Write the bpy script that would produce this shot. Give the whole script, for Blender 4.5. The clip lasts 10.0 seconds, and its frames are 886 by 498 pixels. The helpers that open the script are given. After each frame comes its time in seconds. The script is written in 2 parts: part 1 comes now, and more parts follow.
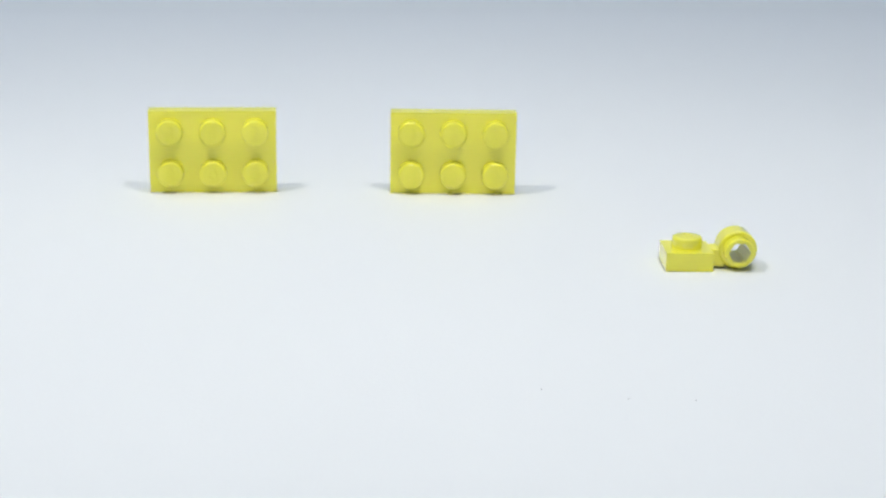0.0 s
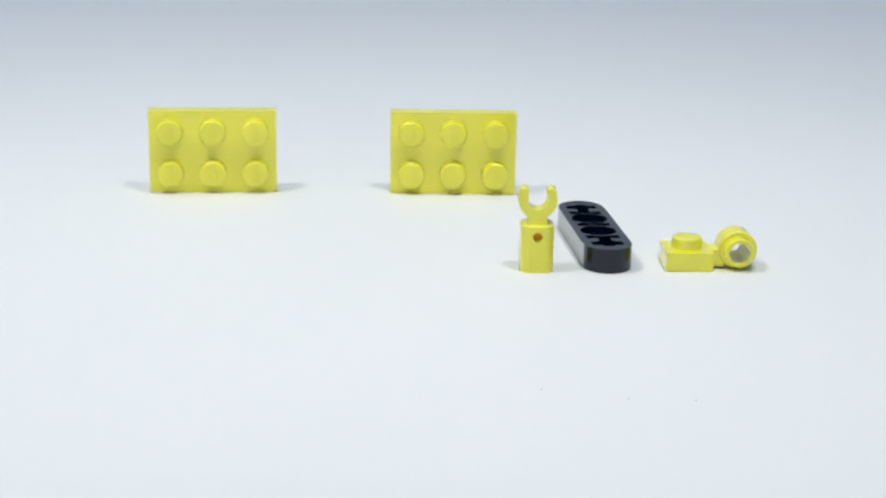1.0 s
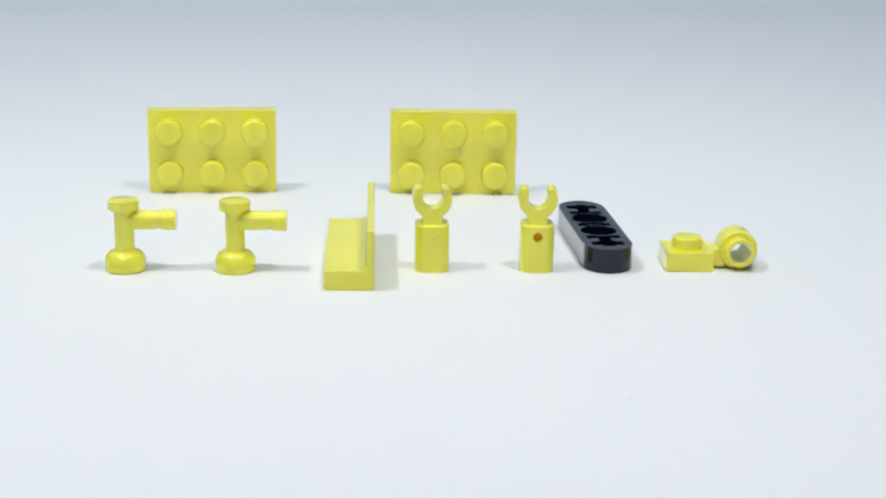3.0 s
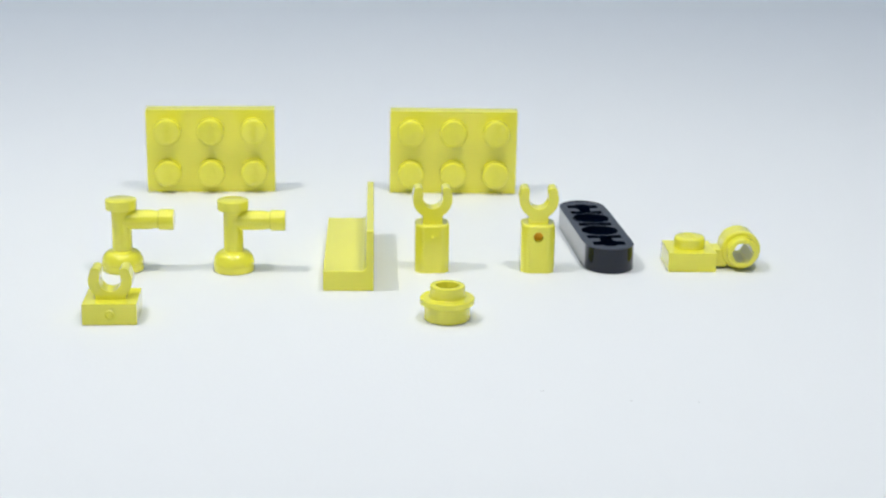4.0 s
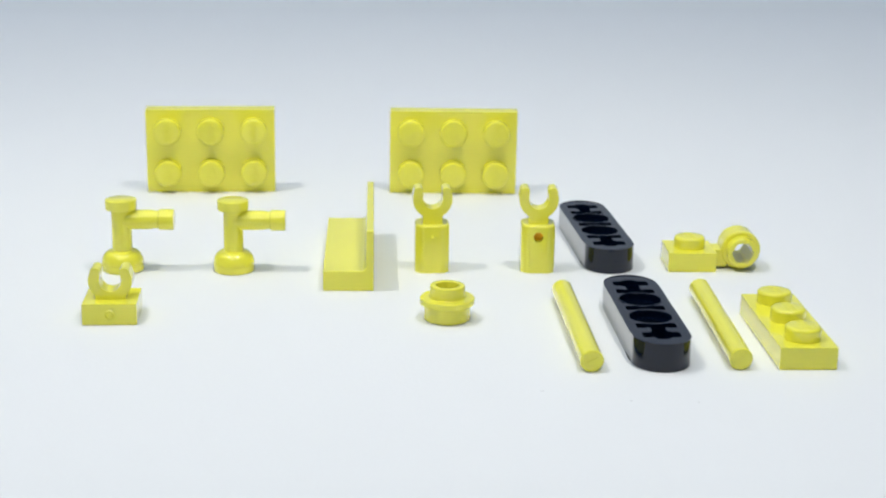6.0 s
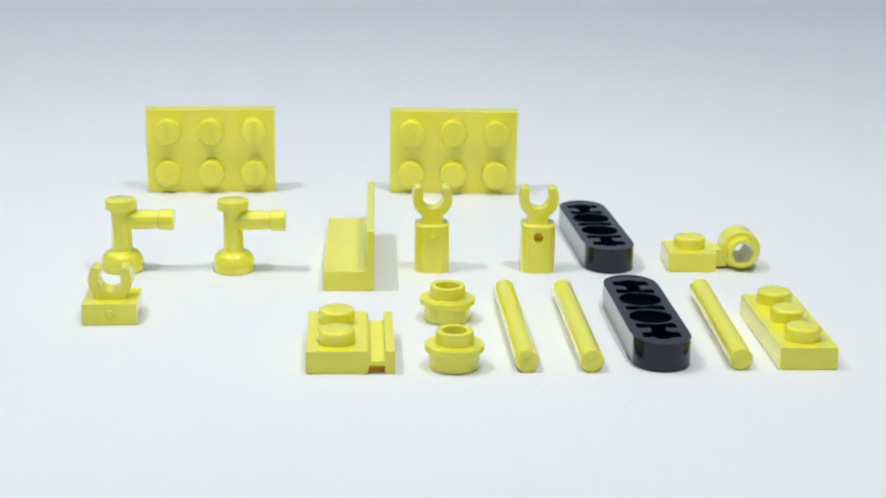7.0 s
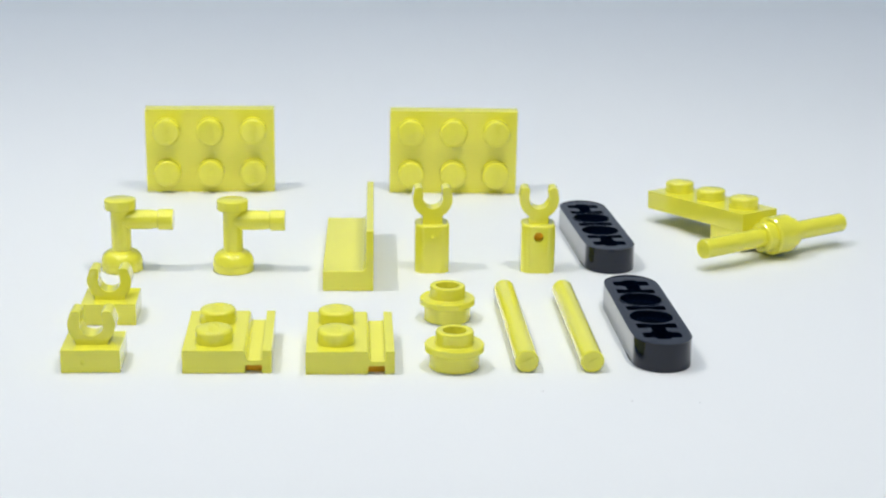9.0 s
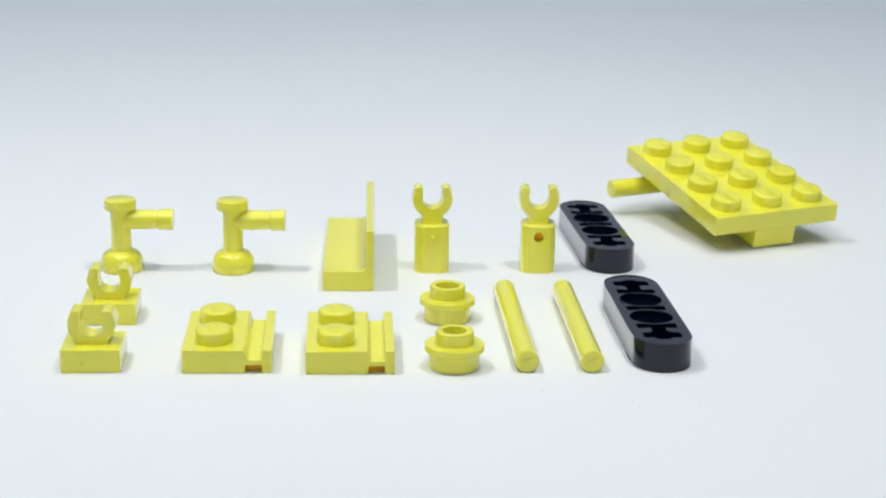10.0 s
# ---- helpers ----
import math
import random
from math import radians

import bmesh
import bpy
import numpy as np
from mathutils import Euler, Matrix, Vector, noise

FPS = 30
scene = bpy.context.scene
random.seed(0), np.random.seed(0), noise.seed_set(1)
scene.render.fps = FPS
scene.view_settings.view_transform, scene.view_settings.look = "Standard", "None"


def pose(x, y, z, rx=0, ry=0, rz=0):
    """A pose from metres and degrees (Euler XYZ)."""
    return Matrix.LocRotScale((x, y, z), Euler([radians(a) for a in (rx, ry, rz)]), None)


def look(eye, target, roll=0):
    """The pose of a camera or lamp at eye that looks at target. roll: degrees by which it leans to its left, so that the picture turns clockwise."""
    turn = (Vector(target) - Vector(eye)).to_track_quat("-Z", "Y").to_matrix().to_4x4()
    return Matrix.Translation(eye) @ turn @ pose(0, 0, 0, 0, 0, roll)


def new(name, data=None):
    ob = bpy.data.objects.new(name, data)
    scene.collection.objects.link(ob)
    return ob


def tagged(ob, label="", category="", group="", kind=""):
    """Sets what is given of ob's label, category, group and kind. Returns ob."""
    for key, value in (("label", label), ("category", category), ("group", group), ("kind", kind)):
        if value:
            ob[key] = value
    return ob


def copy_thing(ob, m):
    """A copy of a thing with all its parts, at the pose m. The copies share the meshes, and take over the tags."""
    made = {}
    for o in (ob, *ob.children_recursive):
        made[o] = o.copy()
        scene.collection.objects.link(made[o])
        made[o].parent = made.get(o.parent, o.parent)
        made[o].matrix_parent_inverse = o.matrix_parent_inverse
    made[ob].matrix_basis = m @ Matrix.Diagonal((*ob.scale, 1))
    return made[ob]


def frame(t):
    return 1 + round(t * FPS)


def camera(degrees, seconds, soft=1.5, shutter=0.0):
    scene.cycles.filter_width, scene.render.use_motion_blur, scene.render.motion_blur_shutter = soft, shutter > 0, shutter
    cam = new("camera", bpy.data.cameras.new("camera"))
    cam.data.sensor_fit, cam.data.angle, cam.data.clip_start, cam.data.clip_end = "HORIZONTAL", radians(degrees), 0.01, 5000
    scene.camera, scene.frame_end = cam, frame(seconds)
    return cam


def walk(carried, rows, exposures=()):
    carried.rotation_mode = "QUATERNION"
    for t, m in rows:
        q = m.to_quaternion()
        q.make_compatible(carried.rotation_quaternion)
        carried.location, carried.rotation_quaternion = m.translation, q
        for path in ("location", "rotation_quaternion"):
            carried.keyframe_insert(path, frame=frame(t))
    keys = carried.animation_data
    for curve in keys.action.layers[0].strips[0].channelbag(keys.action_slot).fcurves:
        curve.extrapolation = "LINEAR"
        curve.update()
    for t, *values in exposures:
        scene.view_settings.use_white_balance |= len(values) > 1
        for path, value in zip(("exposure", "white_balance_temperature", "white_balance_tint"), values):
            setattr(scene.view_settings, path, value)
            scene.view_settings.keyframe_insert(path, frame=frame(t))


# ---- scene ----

MM = 0.001

# ---- camera and its walk ----
cam = camera(30.2, 10.0, soft=2.1)
EYE = pose(0, -0.24, 0.076893, 90 - 16.195) @ pose(0, 0, 0, 0, 0, 0.964)


def slid(d):
    """The camera's pose, drawn back by d millimetres along its line of sight."""
    return EYE @ Matrix.Translation((0, 0, d * MM))


walk(cam, [(0.0, slid(2.6)), (2.7, slid(2.6)), (3.8, slid(0.0)), (8.0, slid(0.0)), (8.5, slid(-0.6)), (10.0, slid(-0.6))],
     exposures=[(0.0, 0.0), (10.0, 0.0)])
cam.data.dof.use_dof = True
cam.data.dof.focus_distance = 0.238
cam.data.dof.aperture_fstop = 56.0

# ---- light ----
world = bpy.data.worlds.new("room_air")
world.use_nodes = True
world.node_tree.nodes["Background"].inputs[0].default_value = (0.75, 0.85, 1.0, 1)
world.node_tree.nodes["Background"].inputs[1].default_value = 0.05
scene.world = world


def area_lamp(name, eye, target, size, watts, color):
    data = bpy.data.lights.new(name, "AREA")
    data.shape, data.size, data.energy, data.color = "DISK", size, watts, color
    ob = new(name, data)
    ob.matrix_world = look(eye, target)
    return ob


# unseen fill lamp, added to brighten the paper behind the toys
paper_fill = area_lamp("paper_fill", (-0.06, -0.62, 0.82), (-0.01, 0.42, 0), 0.5, 0.40, (1.0, 0.955, 0.865))
paper_fill.data.spread = radians(54)
area_lamp("desk_lamp_light", (-0.143, -0.026, 0.33), (0, 0.0, 0), 0.014, 0.41, (1.0, 0.958, 0.87))
area_lamp("desk_lamp_light", (0.070, -0.042, 0.33), (0, 0.0, 0), 0.014, 0.365, (1.0, 0.958, 0.87))
# unseen cool panel, added under the closed ceiling for bluish ambient light
cool_panel = area_lamp("cool_fill_panel", (-0.18, 0.17, 1.13), (-0.18, 0.17, 0.0), 1.0, 6.7, (0.645, 0.785, 0.975))
cool_panel.data.shape, cool_panel.data.size = "SQUARE", 1.25


# ---- materials ----
def material(name, color, rough, spread=0.03, grain=900.0, bump=0.02, blotch=60.0, spec=0.5, coat=0.0):
    """A surface with fine grain, faint larger blotches and a slight change from piece to piece."""
    m = bpy.data.materials.new(name)
    m.use_nodes = True
    nt = m.node_tree
    b = nt.nodes["Principled BSDF"]
    b.inputs["IOR"].default_value = 1.53
    b.inputs["Specular IOR Level"].default_value = spec
    b.inputs["Coat Weight"].default_value, b.inputs["Coat Roughness"].default_value = coat, 0.08
    co = nt.nodes.new("ShaderNodeTexCoord")
    fine = nt.nodes.new("ShaderNodeTexNoise")
    fine.inputs["Scale"].default_value, fine.inputs["Detail"].default_value = grain, 3.0
    wide = nt.nodes.new("ShaderNodeTexNoise")
    wide.inputs["Scale"].default_value, wide.inputs["Detail"].default_value = blotch, 4.0
    info = nt.nodes.new("ShaderNodeObjectInfo")
    add = nt.nodes.new("ShaderNodeMath")
    add.operation = "MULTIPLY_ADD"
    add.inputs[1].default_value = 0.35
    hue = nt.nodes.new("ShaderNodeMix")
    hue.data_type = "RGBA"
    lo = [c * (1 - spread) for c in color]
    hi = [min(1.0, c * (1 + spread)) for c in color]
    hue.inputs["A"].default_value, hue.inputs["B"].default_value = (*lo, 1), (*hi, 1)
    rr = nt.nodes.new("ShaderNodeMapRange")
    rr.inputs["To Min"].default_value, rr.inputs["To Max"].default_value = rough * 0.75, rough * 1.3
    bp = nt.nodes.new("ShaderNodeBump")
    bp.inputs["Strength"].default_value, bp.inputs["Distance"].default_value = bump, 0.0003
    for n in (fine, wide):
        nt.links.new(co.outputs["Object"], n.inputs["Vector"])
    nt.links.new(info.outputs["Random"], add.inputs[0])
    nt.links.new(wide.outputs["Fac"], add.inputs[2])
    nt.links.new(add.outputs[0], hue.inputs["Factor"])
    nt.links.new(hue.outputs["Result"], b.inputs["Base Color"])
    nt.links.new(wide.outputs["Fac"], rr.inputs["Value"])
    nt.links.new(rr.outputs["Result"], b.inputs["Roughness"])
    nt.links.new(fine.outputs["Fac"], bp.inputs["Height"])
    nt.links.new(bp.outputs["Normal"], b.inputs["Normal"])
    return m


YELLOW = material("yellow_plastic", (0.900, 0.852, 0.066), 0.14, bump=0.004, spec=0.5, coat=0.6)
# amber of light seeping through yellow plastic, put into the colour
HOLE_GLOW = material("painted_hole_glow", (0.92, 0.44, 0.012), 0.5, bump=0.004, spec=0.2)
BLACK_COATED = material("black_coated_plastic", (0.003, 0.008, 0.023), 0.10, spread=0.15, grain=420.0, bump=0.16, spec=0.8, coat=0.5)
BLACK = material("black_plastic", (0.0015, 0.005, 0.017), 0.05, spread=0.15, bump=0.004, spec=0.44)
PAPER = material("white_paper", (0.80, 0.81, 0.81), 0.62, spread=0.012, grain=1500.0, bump=0.08, blotch=9.0, spec=0.25)
WALLPAINT = material("pale_wall_paint", (0.32, 0.36, 0.42), 0.8, spread=0.03, grain=300.0, bump=0.05, blotch=3.0)
TABLEWOOD = material("table_laminate", (0.45, 0.36, 0.27), 0.45, spread=0.1, grain=200.0, bump=0.05, blotch=8.0)
SPECK = material("grey_dust", (0.50, 0.49, 0.49), 0.9)


# ---- mesh helpers, in millimetres ----
def box(x0, x1, y0, y1, z0, z1, bevel=0.15, segments=2):
    bm = bmesh.new()
    bmesh.ops.create_cube(bm, size=1)
    for v in bm.verts:
        v.co = Vector((x0 if v.co.x < 0 else x1, y0 if v.co.y < 0 else y1, z0 if v.co.z < 0 else z1))
    if bevel:
        bmesh.ops.bevel(bm, geom=bm.edges[:], offset=bevel, segments=segments, profile=0.5, affect="EDGES")
    return bm


def hollow(bm, wall, top):
    """Sinks the flat bottom of bm into an open cavity."""
    bm.faces.ensure_lookup_table()
    face = max((f for f in bm.faces if f.normal.z < -0.99), key=lambda f: f.calc_area())
    bmesh.ops.inset_region(bm, faces=[face], thickness=wall, use_even_offset=True)
    out = bmesh.ops.extrude_discrete_faces(bm, faces=[face])["faces"]
    for v in out[0].verts:
        v.co.z = top
    return bm


def lathe(profile, steps=40):
    """Turns (radius, height) points round z; a radius of 0 closes an end."""
    bm = bmesh.new()
    rings = []
    for r, z in profile:
        if r == 0:
            rings.append([bm.verts.new((0, 0, z))])
        else:
            rings.append([bm.verts.new((r * math.cos(math.tau * i / steps), r * math.sin(math.tau * i / steps), z)) for i in range(steps)])
    for a, b in zip(rings, rings[1:]):
        for i in range(steps):
            j = (i + 1) % steps
            if len(a) == 1:
                bm.faces.new((a[0], b[j], b[i]))
            elif len(b) == 1:
                bm.faces.new((a[i], a[j], b[0]))
            else:
                bm.faces.new((a[i], a[j], b[j], b[i]))
    bmesh.ops.recalc_face_normals(bm, faces=bm.faces[:])
    return bm


def slab(outline, y0, y1, bevel=0.12, segments=2):
    """Draws a closed outline of (x, z) points out along y."""
    bm = bmesh.new()
    a = [bm.verts.new((x, y0, z)) for x, z in outline]
    face = bm.faces.new(a)
    out = bmesh.ops.extrude_face_region(bm, geom=[face])["geom"]
    for v in out:
        if isinstance(v, bmesh.types.BMVert):
            v.co.y = y1
    bmesh.ops.recalc_face_normals(bm, faces=bm.faces[:])
    if bevel:
        sharp = [e for e in bm.edges if e.calc_face_angle(0) > radians(40)]
        bmesh.ops.bevel(bm, geom=sharp, offset=bevel, segments=segments, profile=0.5, affect="EDGES", clamp_overlap=True)
    return bm


def moved(bm, m):
    bm.transform(m)
    return bm


def joined(*bms):
    out = bms[0]
    for b in bms[1:]:
        me = bpy.data.meshes.new("piece")
        b.to_mesh(me)
        out.from_mesh(me)
        bpy.data.meshes.remove(me)
    return out


def cut(bm, *cutters):
    """bm less the cutters."""
    obs = []
    for b in (bm, *cutters):
        me = bpy.data.meshes.new("piece")
        b.to_mesh(me)
        obs.append(new("piece", me))
    for o in obs[1:]:
        mod = obs[0].modifiers.new("cut", "BOOLEAN")
        mod.operation, mod.solver, mod.object = "DIFFERENCE", "EXACT", o
    bpy.context.view_layer.update()
    me = bpy.data.meshes.new_from_object(obs[0].evaluated_get(bpy.context.evaluated_depsgraph_get()))
    out = bmesh.new()
    out.from_mesh(me)
    for o in obs:
        old = o.data
        bpy.data.objects.remove(o)
        bpy.data.meshes.remove(old)
    bpy.data.meshes.remove(me)
    return out


def mesh_of(name, bm, mat, angle=32):
    me = bpy.data.meshes.new(name)
    bm.transform(Matrix.Diagonal((MM, MM, MM, 1)))
    bm.to_mesh(me)
    bm.free()
    me.materials.append(mat)
    me.polygons.foreach_set("use_smooth", [True] * len(me.polygons))
    me.set_sharp_from_angle(angle=radians(angle))
    # flats stay flat beside their rounded edges
    ob = new("piece", me)
    mod = ob.modifiers.new("flats", "WEIGHTED_NORMAL")
    mod.mode, mod.weight, mod.keep_sharp = "FACE_AREA", 50, True
    bpy.context.view_layer.update()
    out = bpy.data.meshes.new_from_object(ob.evaluated_get(bpy.context.evaluated_depsgraph_get()))
    bpy.data.objects.remove(ob)
    bpy.data.meshes.remove(me)
    out.name = name
    return out


def part(name, bm, mat, parent, label=""):
    ob = new(name, bm if isinstance(bm, bpy.types.Mesh) else mesh_of(name, bm, mat))
    ob.parent = parent
    return tagged(ob, label=label)


def thing(name, label, category, group=""):
    return tagged(new(name), label=label, category=category, group=group)


# ---- setting ----
def setting(name, bm, mat, label):
    ob = new(name, mesh_of(name, bm, mat))
    return tagged(ob, label=label, category=name.split("_")[0], kind="structure")


def build_setting():
    # one large sheet; its rise far behind is unseen, added for reflections
    line = [(-520.0, 0.0), (-200.0, 0.0), (150.0, 0.0), (600.0, 0.0)]
    line += [(600 + 260 * math.sin(radians(a)), 260 - 260 * math.cos(radians(a))) for a in range(6, 91, 6)] + [(860.0, 600.0)]
    last = len(line) - 1
    bm = bmesh.new()
    xs = [-760 + 1520 * i / 8 for i in range(9)]
    sheet = [[[bm.verts.new((x, y + d, z - d)) for x in xs] for y, z in line] for d in (0.0, 0.4)]
    for rows, flip in zip(sheet, (False, True)):
        for a, b in zip(rows, rows[1:]):
            for i in range(8):
                q = (a[i], a[i + 1], b[i + 1], b[i])
                bm.faces.new(q[::-1] if flip else q)
    ring = [(i, 0) for i in range(9)] + [(8, j) for j in range(1, last + 1)] + [(i, last) for i in range(7, -1, -1)] + [(0, j) for j in range(last - 1, 0, -1)]
    for (i, j), (k, l) in zip(ring, ring[1:] + ring[:1]):
        bm.faces.new((sheet[1][j][i], sheet[1][l][k], sheet[0][l][k], sheet[0][j][i]))
    setting("backdrop", bm, PAPER, "smooth white paper sheet sweeping up behind the toys")
    # walls and ceiling are unseen, added to shape reflections and bluish bounce
    for name, b, mat, label in (
            ("floor", (-850, 850, -700, 950, -60, -1), TABLEWOOD, "brown laminate table board under the white paper"),
            ("ceiling", (-900, 900, -750, 1000, 1150, 1200), WALLPAINT, "plain pale painted top, added unseen above the set"),
            ("wall_north", (-850, 850, 950, 1000, -60, 1150), WALLPAINT, "plain pale blue-grey painted wall, added unseen around the set"),
            ("wall_south", (-850, 850, -750, -700, -60, 1150), WALLPAINT, "plain pale blue-grey painted wall, added unseen around the set"),
            ("wall_east", (850, 900, -750, 1000, -60, 1150), WALLPAINT, "plain pale blue-grey painted wall, added unseen around the set"),
            ("wall_west", (-900, -850, -750, 1000, -60, 1150), WALLPAINT, "plain pale blue-grey painted wall, added unseen around the set")):
        setting(name, box(*b, bevel=0), mat, label)


build_setting()


# ---- kinds of toy pieces; each stands on z = 0 ----
def stud_mesh():
    """A stud with a rounded rim."""
    bm = lathe([(0, -0.4), (2.5, -0.4), (2.5, 1.38), (2.46, 1.58), (2.35, 1.74), (2.19, 1.84), (1.98, 1.88), (0, 1.88)], 40)
    return mesh_of("stud", bm, YELLOW)


def mark_mesh(top):
    """A row of plain raised strokes across the stud."""
    strokes = []
    for y, x, wide in ((-1.5, 0.1, 1.5), (-0.85, 0.0, 1.7), (-0.35, 0.05, 1.5), (0.2, -0.05, 1.7), (0.7, 0.35, 0.8), (1.15, 0.0, 1.5), (1.6, -0.05, 1.2)):
        m = box(-wide / 2, wide / 2, -0.1, 0.1, 1.8, top, 0.04, 2)
        strokes.append(moved(m, pose(x, y, 0, 0, 0, -14)))
    return mesh_of("raised_mark", joined(*strokes), YELLOW)


# the lower strokes are shaped to look fainter in the camera's view
STUD, MARK, LOW_MARK = stud_mesh(), mark_mesh(1.96), mark_mesh(1.92)


def add_stud(parent, x, y, z, mark=LOW_MARK):
    s = part("stud", STUD, YELLOW, parent)
    s.matrix_basis = pose(x * MM, y * MM, z * MM)
    part("raised_mark", mark, YELLOW, s)
    return s


def toy_plate(nx, ny, label, group, mark=LOW_MARK):
    root = thing("toy_plate", label, "toy plate", group)
    x, y = 4 * nx - 0.04, 4 * ny - 0.04
    part("body", hollow(box(-x, x, -y, y, 0, 3.2, 0.1), 1.3, 2.1), YELLOW, root)
    for i in range(nx):
        for j in range(ny):
            add_stud(root, 8 * i - 4 * (nx - 1), 8 * j - 4 * (ny - 1), 3.2, mark)
    if nx > 1 and ny > 1:
        tube = lathe([(2.4, 0.1), (3.2, 0.1), (3.2, 2.2), (2.4, 2.2), (2.4, 0.1)], 24)
        me = mesh_of("tube", tube, YELLOW)
        for i in range(nx - 1):
            part("tube", me, YELLOW, root).matrix_basis = pose((8 * i - 4 * (nx - 2)) * MM, 0, 0)
    elif nx * ny > 1:
        pin = mesh_of("pin", lathe([(0, 0.1), (1.5, 0.1), (1.5, 2.2), (0, 2.2)], 20), YELLOW)
        for j in range(ny - 1):
            part("pin", pin, YELLOW, root).matrix_basis = pose(0, (8 * j - 4 * (ny - 2)) * MM, 0)
    return root


def ring_plate():
    root = thing("ring_plate", "small yellow plastic plate with one stud and a side ring", "toy plate")
    part("body", hollow(box(-3.9, 3.9, -3.9, 3.9, 0, 3.2, 0.14), 1.3, 2.1), YELLOW, root)
    add_stud(root, 0, 0, 3.2)
    part("neck", box(3.7, 6.0, -1.9, 1.9, 0.35, 3.3, 0.25), YELLOW, root)
    prof = [(0, -3.9), (2.25, -3.9), (2.45, -3.7), (2.45, -2.05), (2.95, -2.05), (3.2, -1.8), (3.2, 1.8),
            (2.95, 2.05), (2.45, 2.05), (2.45, 3.35), (2.25, 3.55), (0, 3.55)]
    bore = [(1.86 * math.cos(radians(a)), 1.86 * math.sin(radians(a))) for a in range(0, 360, 60)]
    bore = slab(bore, -6, 6, 0)
    along = [e for e in bore.edges if abs(e.verts[0].co.y - e.verts[1].co.y) > 5]
    bmesh.ops.bevel(bore, geom=along, offset=0.3, segments=3, profile=0.5, affect="EDGES")
    ring = cut(moved(lathe(prof, 48), pose(0, 0, 0, -90)), bore)
    part("ring", moved(ring, pose(8.1, 0, 3.2)), YELLOW, root)
    return root


def clip_outline(zc, base, half, gap, rise):
    """Outline of an open clip: a thick half round on a foot of the given half width, its arms drawn up by rise to tips gap apart."""
    outer, inner = 3.15, 1.55
    start = -90 + math.degrees(math.asin(min(0.99, half / outer)))
    pts = []
    for k in range(13):
        a = radians(start + (8 - start) * k / 12)
        pts.append((outer * math.cos(a), outer * math.sin(a)))
    near, far = gap / 2, gap / 2 + 1.42
    mid, rad = (near + far) / 2, (far - near) / 2
    for k in range(9):
        a = radians(180 * k / 8)
        pts.append((mid + rad * math.cos(a), rise + 0.62 * rad * math.sin(a)))
    for k in range(13):
        a = radians(-90 * k / 12)
        pts.append((inner * math.cos(a), inner * math.sin(a)))
    right = [(x, z + zc) for x, z in pts]
    left = [(-x, z) for x, z in reversed(right[:-1])]
    return [(half, base)] + right + left + [(-half, base)]


def clip_plate(ringed):
    root = thing("clip_plate", "small yellow plastic plate with an upright open clip", "toy plate", "clip plates")
    body = hollow(box(-3.9, 3.9, -3.9, 3.9, 0, 3.2, 0.14), 1.3, 2.1)
    part("body", body, YELLOW, root)
    part("clip", slab(clip_outline(5.95, 3.1, 2.2, 2.7, 1.5), -1.75, 1.55, 0.14), YELLOW, root)
    gate = lathe([(0, -0.8), (0.8, -0.8), (0.8, 0.06), (0.72, 0.16), (0.55, 0.16), (0.46, 0.03), (0.3, 0.03), (0.15, 0.16), (0, 0.17)], 24)
    if not ringed:
        gate = lathe([(0, -0.8), (0.3, -0.8), (0.28, 0.1), (0.18, 0.2), (0, 0.22)], 16)
    part("gate_mark", moved(gate, pose(0.0 if ringed else -1.0, -3.88, 1.5, 90)), YELLOW, root)
    return root


def rail_plate():
    root = thing("rail_plate", "yellow plastic plate with two studs and a grooved side rail", "toy plate", "rail plates")
    outline = [(-5.9, 0), (5.9, 0), (5.9, 3.2), (4.65, 3.2), (4.65, 2.2),
               (4.6, 2.0), (4.45, 1.88), (4.25, 1.84), (2.95, 1.84), (2.75, 1.9), (2.62, 2.08), (2.45, 2.95), (2.2, 3.2), (-5.9, 3.2)]
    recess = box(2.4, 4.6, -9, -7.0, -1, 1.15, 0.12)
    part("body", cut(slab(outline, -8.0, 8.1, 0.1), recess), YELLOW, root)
    # added liner, painted amber for the light that comes through the walls
    part("socket", box(2.42, 4.58, -7.06, -6.6, 0.02, 1.13, 0.02), HOLE_GLOW, root, "rail opening face painted amber for light through the plastic")
    for y in (-4, 4):
        add_stud(root, -1.9, y, 3.2)
    return root


def toy_panel():
    root = thing("wall_panel_toy", "yellow plastic panel with a low base and a thin upright wall", "toy panel")
    fillet = [(2.75 - 0.9 * (1 - math.sin(radians(a))), 3.2 + 0.9 * (1 - math.cos(radians(a)))) for a in range(0, 91, 15)]
    outline = [(-3.9, 0), (3.9, 0), (3.9, 9.6), (2.75, 9.6)] + fillet[::-1] + [(-3.9, 3.2)]
    part("body", slab(outline, -15.75, 15.75, 0.18, 3), YELLOW, root)
    return root


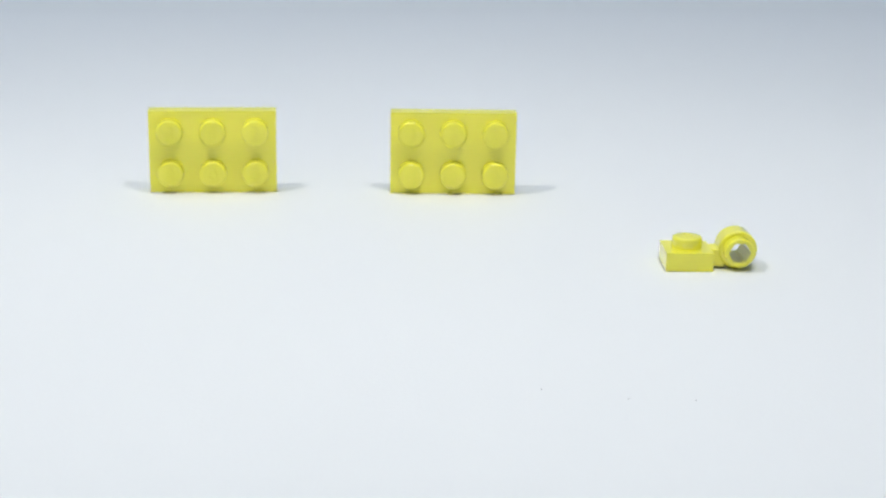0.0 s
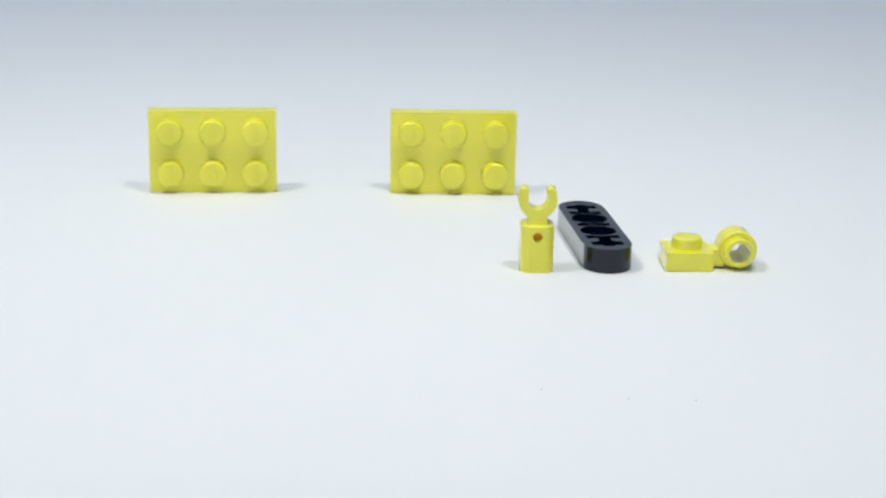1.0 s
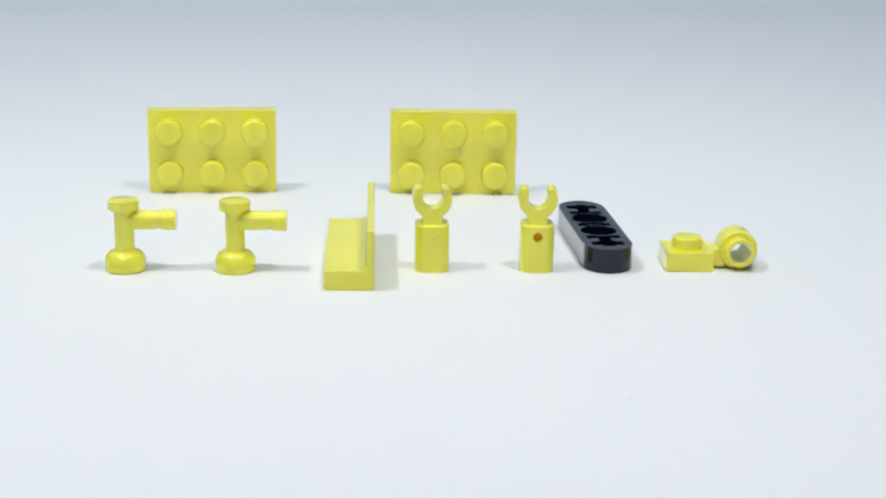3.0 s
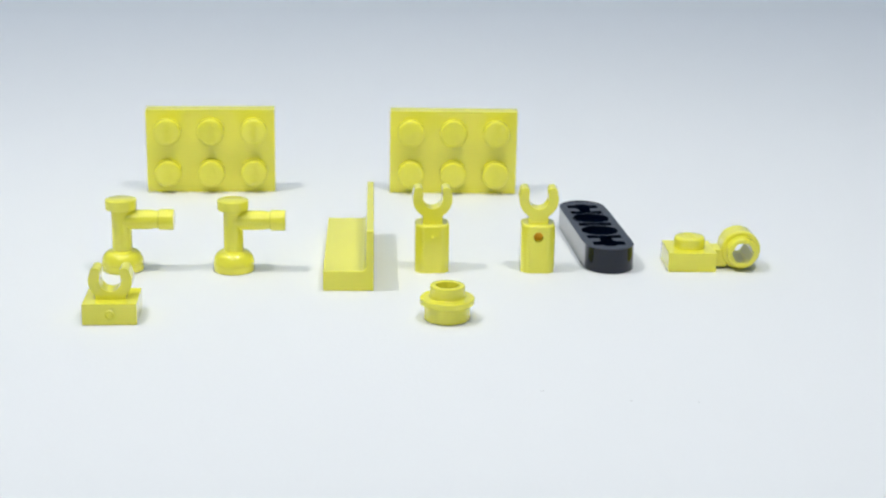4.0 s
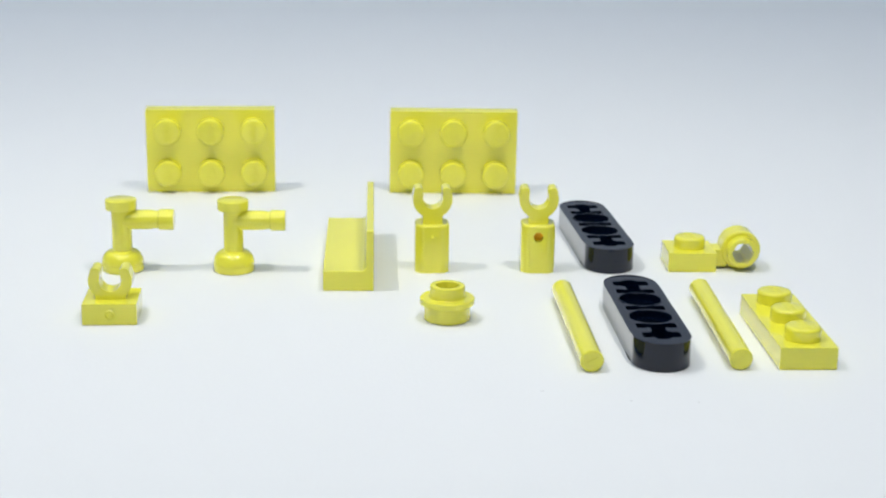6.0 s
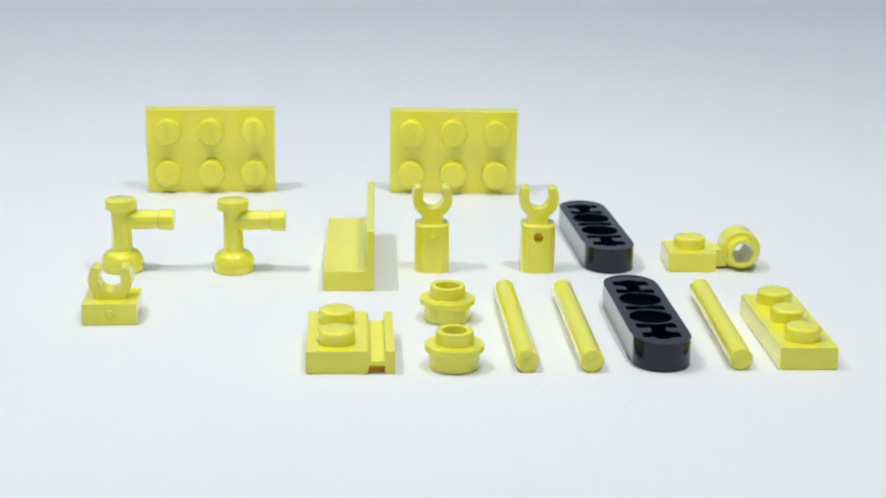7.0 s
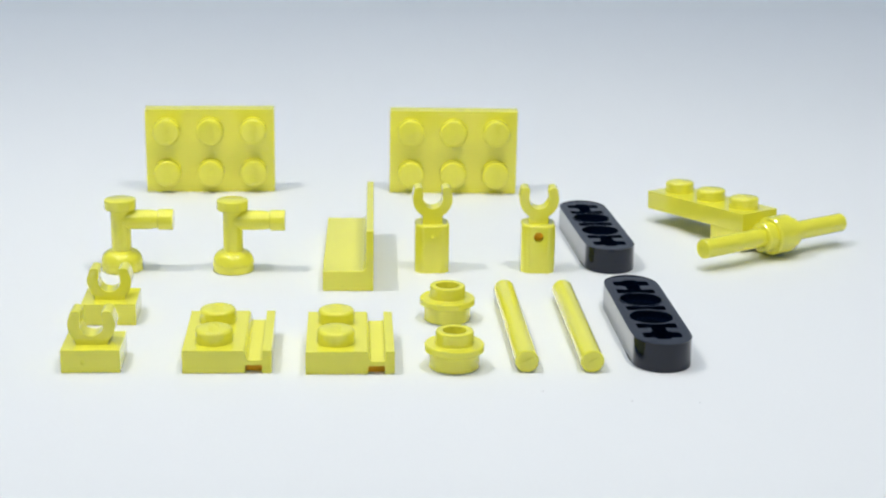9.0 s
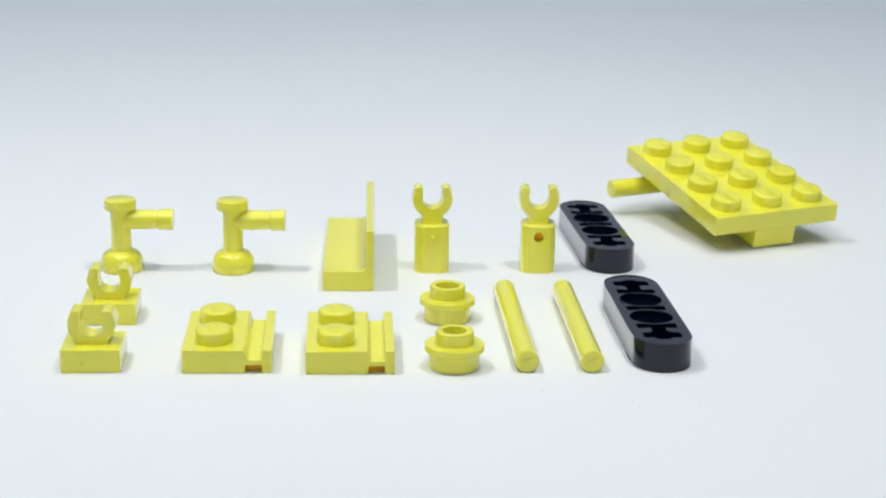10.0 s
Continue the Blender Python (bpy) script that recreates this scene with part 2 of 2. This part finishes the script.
def bar_holder(pierced):
    label = "yellow plastic bar holder with open clip and a small round hole" if pierced else "yellow plastic bar holder standing upright with an open clip"
    root = thing("bar_holder", label, "bar holder", "bar holders")
    h, c = 2.72, 1.05
    outline = [(-h, -h + c), (-h + c, -h), (h - c, -h), (h, -h + c), (h, h - c), (h - c, h), (-h + c, h), (-h, h - c)]
    bm = bmesh.new()
    face = bm.faces.new([bm.verts.new((x, y, 0)) for x, y in outline])
    for g in bmesh.ops.extrude_face_region(bm, geom=[face])["geom"]:
        if isinstance(g, bmesh.types.BMVert):
            g.co.z = 7.85
    bmesh.ops.recalc_face_normals(bm, faces=bm.faces[:])
    upright = [e for e in bm.edges if abs(e.verts[0].co.z - e.verts[1].co.z) > 4]
    bmesh.ops.bevel(bm, geom=upright, offset=0.42, segments=4, profile=0.5, affect="EDGES")
    rim = [e for e in bm.edges if e.verts[0].co.z > 7.7 and e.verts[1].co.z > 7.7]
    bmesh.ops.bevel(bm, geom=rim, offset=0.4, segments=4, profile=0.5, affect="EDGES")
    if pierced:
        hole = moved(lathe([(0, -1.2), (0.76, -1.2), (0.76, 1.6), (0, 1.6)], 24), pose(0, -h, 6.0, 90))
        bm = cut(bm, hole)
    part("body", bm, YELLOW, root)
    part("clip", slab(clip_outline(11.85, 7.6, 1.6, 3.0, 1.5), -1.5, 1.5, 0.14), YELLOW, root)
    if pierced:
        # added disc, coloured amber in place of light passing through the plastic
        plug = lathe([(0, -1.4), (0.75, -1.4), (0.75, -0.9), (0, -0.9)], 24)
        part("socket", moved(plug, pose(0, -h, 6.0, 90)), HOLE_GLOW, root, "round hole bottom painted amber for light through the plastic")
    else:
        dot = lathe([(0, -0.8), (0.36, -0.8), (0.35, 0.1), (0.3, 0.22), (0.18, 0.3), (0, 0.33)], 20)
        part("gate_mark", moved(dot, pose(0.1, -h + 0.02, 6.0, 90)), YELLOW, root)
    return root


def toy_tap():
    root = thing("toy_tap", "yellow plastic toy tap with domed foot and straight spout", "toy tap", "toy taps")
    dome = [(0, 0), (3.1, 0), (3.25, 0.12), (3.28, 1.18), (3.22, 1.22), (3.22, 1.26), (3.28, 1.3)]
    dome += [(1.65 + 1.63 * math.cos(radians(a)), 1.32 + 1.98 * math.sin(radians(a))) for a in range(8, 91, 9)] + [(0, 3.32)]
    part("foot", lathe(dome, 48), YELLOW, root)
    part("column", lathe([(0, 3.2), (1.58, 3.2), (1.56, 10.2), (0, 10.2)], 36), YELLOW, root)
    part("cap", lathe([(0, 9.95), (2.3, 9.95), (2.45, 10.07), (2.5, 11.32), (2.42, 11.52), (2.22, 11.62), (0, 11.62)], 40), YELLOW, root)
    spout = [(0, 0), (1.55, 0.2), (1.58, 3.2), (1.55, 4.6), (1.42, 5.6), (1.42, 5.85), (1.62, 5.95), (1.66, 6.1), (1.66, 8.15), (1.56, 8.3), (0, 8.3)]
    part("spout", moved(lathe(spout, 36), pose(0, 0, 8.25, 0, 90)), YELLOW, root)
    return root


def round_plate():
    root = thing("round_plate", "small round yellow plastic plate with flange and hollow stud", "toy plate", "round plates")
    prof = [(1.6, 0.3), (2.6, 0.0), (3.25, 0.0), (3.38, 0.12), (3.38, 2.3), (3.85, 2.32), (4.02, 2.47), (4.02, 3.2), (3.87, 3.36),
            (2.66, 3.38), (2.58, 3.48), (2.58, 4.95), (2.5, 5.12), (2.32, 5.2), (1.8, 5.2), (1.65, 5.13), (1.6, 5.0)]
    part("body", lathe(prof[:9] + [(1.6, 3.38), (1.6, 0.3)], 48), YELLOW, root)
    part("hollow_stud", lathe([(1.6, 3.3), (2.7, 3.3)] + prof[9:] + [(1.6, 3.3)], 44), YELLOW, root)
    return root


def toy_bar():
    prof = [(0, -15.9), (1.42, -15.9), (1.59, -15.73), (1.59, 15.73), (1.42, 15.9), (0, 15.9)]
    root = thing("toy_bar", "straight round yellow plastic bar lying on the paper", "toy bar", "bars")
    part("rod", moved(lathe(prof, 36), pose(0, 0, 1.59, 90)), YELLOW, root)
    part("gate_mark", moved(box(-0.85, 0.85, -15.96, -15.8, -0.09, 0.09, 0.04), pose(0.1, 0, 1.75, 0, -28)), YELLOW, root)
    return root


def liftarm():
    """A thin beam with round ends: two round holes, a cross hole at each end, pockets between."""
    root = thing("liftarm", "black plastic flat beam with round and cross holes", "toy beam", "black beams")
    w, half, t = 4.0, 12.02, 3.93
    outline = [(w * math.cos(radians(a)), half + w * math.sin(radians(a))) for a in range(0, 181, 9)]
    outline += [(-x, -y) for x, y in outline]
    bm = moved(slab(outline, 0, t, 0), pose(0, 0, t, -90))
    rim = [e for e in bm.edges if abs(e.verts[0].co.z - e.verts[1].co.z) < 0.1]
    bmesh.ops.bevel(bm, geom=rim, offset=0.14, segments=2, profile=0.5, affect="EDGES")
    cutters = []
    for y in (-4, 4):
        cutters.append(moved(lathe([(0, -1), (2.42, -1), (2.42, t + 1), (0, t + 1)], 40), pose(0, y, 0)))
        cutters.append(moved(lathe([(0, t - 1.1), (3.0, t - 1.1), (3.08, t + 1), (0, t + 1)], 40), pose(0, y, 0)))
    for y in (-12, 12):
        # cross hole with rounded arms, its inner arm running on into the pocket
        s = 1 if y > 0 else -1
        a, b = sorted((y + 1.75 * s, y - 3.7 * s))
        for x0, x1, y0, y1 in ((-2.65, 2.65, y - 1.1, y + 1.1), (-1.05, 1.05, a, b)):
            arm = box(x0, x1, y0, y1, -1, t + 1, 0.0)
            upright = [e for e in arm.edges if abs(e.verts[0].co.z - e.verts[1].co.z) > 3]
            bmesh.ops.bevel(arm, geom=upright, offset=0.45, segments=4, profile=0.5, affect="EDGES")
            cutters.append(arm)
        # curved corners between the arms
        for i in (-1, 1):
            cutters.append(moved(lathe([(0, -1), (0.45, -1), (0.45, t + 1), (0, t + 1)], 16), pose(i * 1.05, y - 1.1 * s, 0)))
    for y in (-8, 0, 8):
        edge = []
        for k in range(13):
            x = -2.8 + 5.6 * k / 12
            edge.append((x, min(1.0, 4.0 - math.sqrt(3.42 ** 2 - x * x))))
        ring = [(x, -g) for x, g in edge] + [(x, g) for x, g in reversed(edge)]
        pocket = bmesh.new()
        face = pocket.faces.new([pocket.verts.new((x, y + g, t - 2.4)) for x, g in ring])
        for g in bmesh.ops.extrude_face_region(pocket, geom=[face])["geom"]:
            if isinstance(g, bmesh.types.BMVert):
                g.co.z = t + 1
        bmesh.ops.recalc_face_normals(pocket, faces=pocket.faces[:])
        cutters.append(pocket)
    body = part("body", cut(bm, *cutters), BLACK, root)
    body.data.materials.append(BLACK_COATED)
    for f in body.data.polygons:
        # long sides take a coated, lighter copy to strengthen their reflection of the paper
        f.material_index = int(abs(f.normal.x) > 0.97 and abs(f.center.x) > 3.7 * MM)
    for y in (-4, 4):
        # rounded lip of the round hole
        lip = lathe([(3.1 + 0.11 * math.cos(math.tau * k / 10), t - 0.05 + 0.11 * math.sin(math.tau * k / 10)) for k in range(11)], 44)
        part("hole_rim", moved(lip, pose(0, y, 0)), BLACK, root)
    gate = lathe([(0, 0), (0.3, 0), (0.27, 0.05), (0, 0.08)], 14)
    part("gate_mark", moved(gate, pose(0.3, -15.98, 1.9, 90)), BLACK, root)
    return root


# ---- places on the paper, in millimetres and degrees ----
def at(x, y, rz, z=0.0):
    return pose(x * MM, y * MM, z * MM, 0, 0, rz)


def standing(x, y, rz):
    """A plate on its long edge, studs to the front, leaning forward by a hair."""
    return at(x, y, rz, 0.055) @ pose(0, 0, 0, 1.96) @ pose(0, 1.6 * MM, 7.9 * MM, 90)


plate_left = toy_plate(3, 2, "yellow plastic plate with six studs standing on edge", "wide plates", MARK)
plate_right = toy_plate(3, 2, "yellow plastic plate with six studs standing on edge", "wide plates")
dot = lathe([(0, 1.7), (0.75, 1.7), (0.72, 1.93), (0.6, 2.0), (0.3, 1.93), (0, 1.95)], 20)
part("gate_mark", moved(dot, pose(0, -4, 3.2)), YELLOW, plate_left)
plate_long = toy_plate(1, 3, "narrow yellow plastic plate with three studs in a row", "narrow plates")
plate_ring = ring_plate()
clip_back, clip_front = clip_plate(True), clip_plate(False)
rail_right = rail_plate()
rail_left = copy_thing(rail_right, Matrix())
panel = toy_panel()
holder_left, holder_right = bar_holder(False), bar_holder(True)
tap_right = toy_tap()
tap_left = copy_thing(tap_right, Matrix())
round_back = round_plate()
round_front = copy_thing(round_back, Matrix())
bar_right = toy_bar()
bar_mid, bar_left = copy_thing(bar_right, Matrix()), copy_thing(bar_right, Matrix())
beam_back = liftarm()
beam_front = copy_thing(beam_back, Matrix())


def dust():
    bm = bmesh.new()
    rnd = random.Random(4)
    for x, y in ((33.1, -43.7), (13.2, -40.6), (24.4, -43.5)):
        r = rnd.uniform(0.08, 0.13)
        b = bmesh.ops.create_icosphere(bm, subdivisions=1, radius=r)["verts"]
        for v in b:
            v.co = Vector((v.co.x * rnd.uniform(0.7, 2.2) + x, v.co.y + y, v.co.z * 0.5 + 0.04))
    ob = new("dust", mesh_of("dust", bm, SPECK))
    tagged(ob, label="tiny grey dust specks on the white paper", category="dust", kind="stuff")


dust()


# ---- motion ----
def stepped(ob, stops):
    """Sets ob from stop to stop, each held until the next: rows of (seconds, pose). A great turn goes by way of one pose between."""
    rows, step = [(0.0, stops[0][1])], 1 / FPS
    for (_, a), (t, b) in zip(stops, stops[1:]):
        qa, qb = a.to_quaternion(), b.to_quaternion()
        qb.make_compatible(qa)
        turn = qa.rotation_difference(qb).angle
        if turn > radians(80):
            rows.append((t - 2 * step, a))
            mid = Matrix.LocRotScale(a.translation.lerp(b.translation, 0.6) + Vector((0, 0, 0.006)), qa.slerp(qb, 0.5), None)
            rows.append((t - step, mid))
        else:
            rows.append((t - step, a))
        rows.append((t, b))
    rows.append((10.0, stops[-1][1]))
    walk(ob, rows)


def stage(x, y, z, rz, rx, ry, base=None):
    """The pose of the small build, whose origin is the ring plate's foot."""
    return at(x, y, rz, z) @ pose(0, 0, 0, rx) @ pose(0, 0, 0, 0, ry) @ (base or Matrix())


def leaned(m, rx, lift):
    """The pose m, leaned back about its own origin and lifted a little."""
    x, y, z = m.translation
    return pose(x, y, z + lift * MM) @ pose(0, 0, 0, rx) @ pose(-x, -y, -z) @ m


def local(x, y, z, rz=0):
    return pose(x * MM, y * MM, z * MM, 0, 0, rz)


def motions():
    aside = Matrix.Translation((0.17, 0, 0))
    tilt = math.degrees(math.atan(3.2 / 16))
    one = stage(56.39, 18.49, 4.68, -54.92, 2.02, -1.12, pose(0, 0, 0, 90))
    two = stage(51.10, 30.40, 0.18, -55.56, 0.11, -2.59)
    three = stage(53.35, 33.28, 0.26, 111.87, -0.27, -3.59)
    four = stage(48.37, 47.68, 0.88, 112.32, -1.72, 0.05, pose(0, 0, 0, 0, -tilt))
    three, four = leaned(three, -0.8, -0.22), leaned(four, -1.2, -0.12)
    on_ring, below = local(-8, 0, 3.2, 90), [local(8.1, b, 1.61) for b in (-0.85, 0.8, 0.8)]
    first, second = local(4, 0, 6.4, 90), local(-12, 0, 6.4, 90)

    def arrive(ob, t, m, more=()):
        stepped(ob, [(0.0, aside @ m), (t, m), *more])

    arrive(beam_back, 0.27, at(25.65, 27.85, 6.0))
    arrive(holder_right, 0.77, at(15.15, 14.35, 1.0))
    arrive(holder_left, 1.27, at(-1.85, 13.4, 5.0))
    arrive(panel, 1.77, at(-15.18, 16.4, 2.61))
    arrive(tap_right, 2.27, at(-33.3, 10.8, 2.0))
    arrive(tap_left, 2.67, at(-50.88, 10.1, 3.0))
    arrive(clip_back, 3.17, at(-47.88, -13.49, 4.34))
    arrive(round_back, 3.67, at(0.75, -11.7, 0))
    arrive(plate_long, 4.17, at(49.01, -19.09, 3.25),
           [(8.4, one @ on_ring), (8.87, two @ on_ring), (9.37, three @ on_ring), (9.87, four @ on_ring)])
    arrive(bar_right, 4.57, at(39.9, -15.7, 1.9), [(8.87, two @ below[0]), (9.37, three @ below[1]), (9.87, four @ below[2])])
    arrive(beam_front, 5.07, at(29.02, -17.1, 4.2))
    arrive(bar_mid, 5.57, at(19.2, -17.5, 3.6))
    arrive(bar_left, 6.03, at(10.4, -17.9, 3.8))
    arrive(round_front, 6.53, at(1.75, -31.7, 25))
    # rail plates' backs raised slightly to fit the camera's view
    tipped = pose(0, -8 * MM, 0) @ pose(0, 0, 0, 0.9) @ pose(0, 8 * MM, 0)
    arrive(rail_right, 6.97, at(-12.48, -27.54, 3.42) @ tipped)
    arrive(rail_left, 7.47, at(-28.78, -27.95, 3.87) @ tipped)
    arrive(clip_front, 7.97, at(-46.38, -32.76, 4.11))
    stepped(plate_ring, [(0.0, at(40.13, 17.58, 1.89)), (8.4, one), (8.87, two), (9.37, three), (9.87, four)])
    stepped(plate_right, [(0.0, standing(1.58, 64.53, 1.84)), (9.37, three @ first), (9.87, four @ first)])
    stepped(plate_left, [(0.0, standing(-44.0, 62.6, 5.18)), (9.87, four @ second)])


motions()
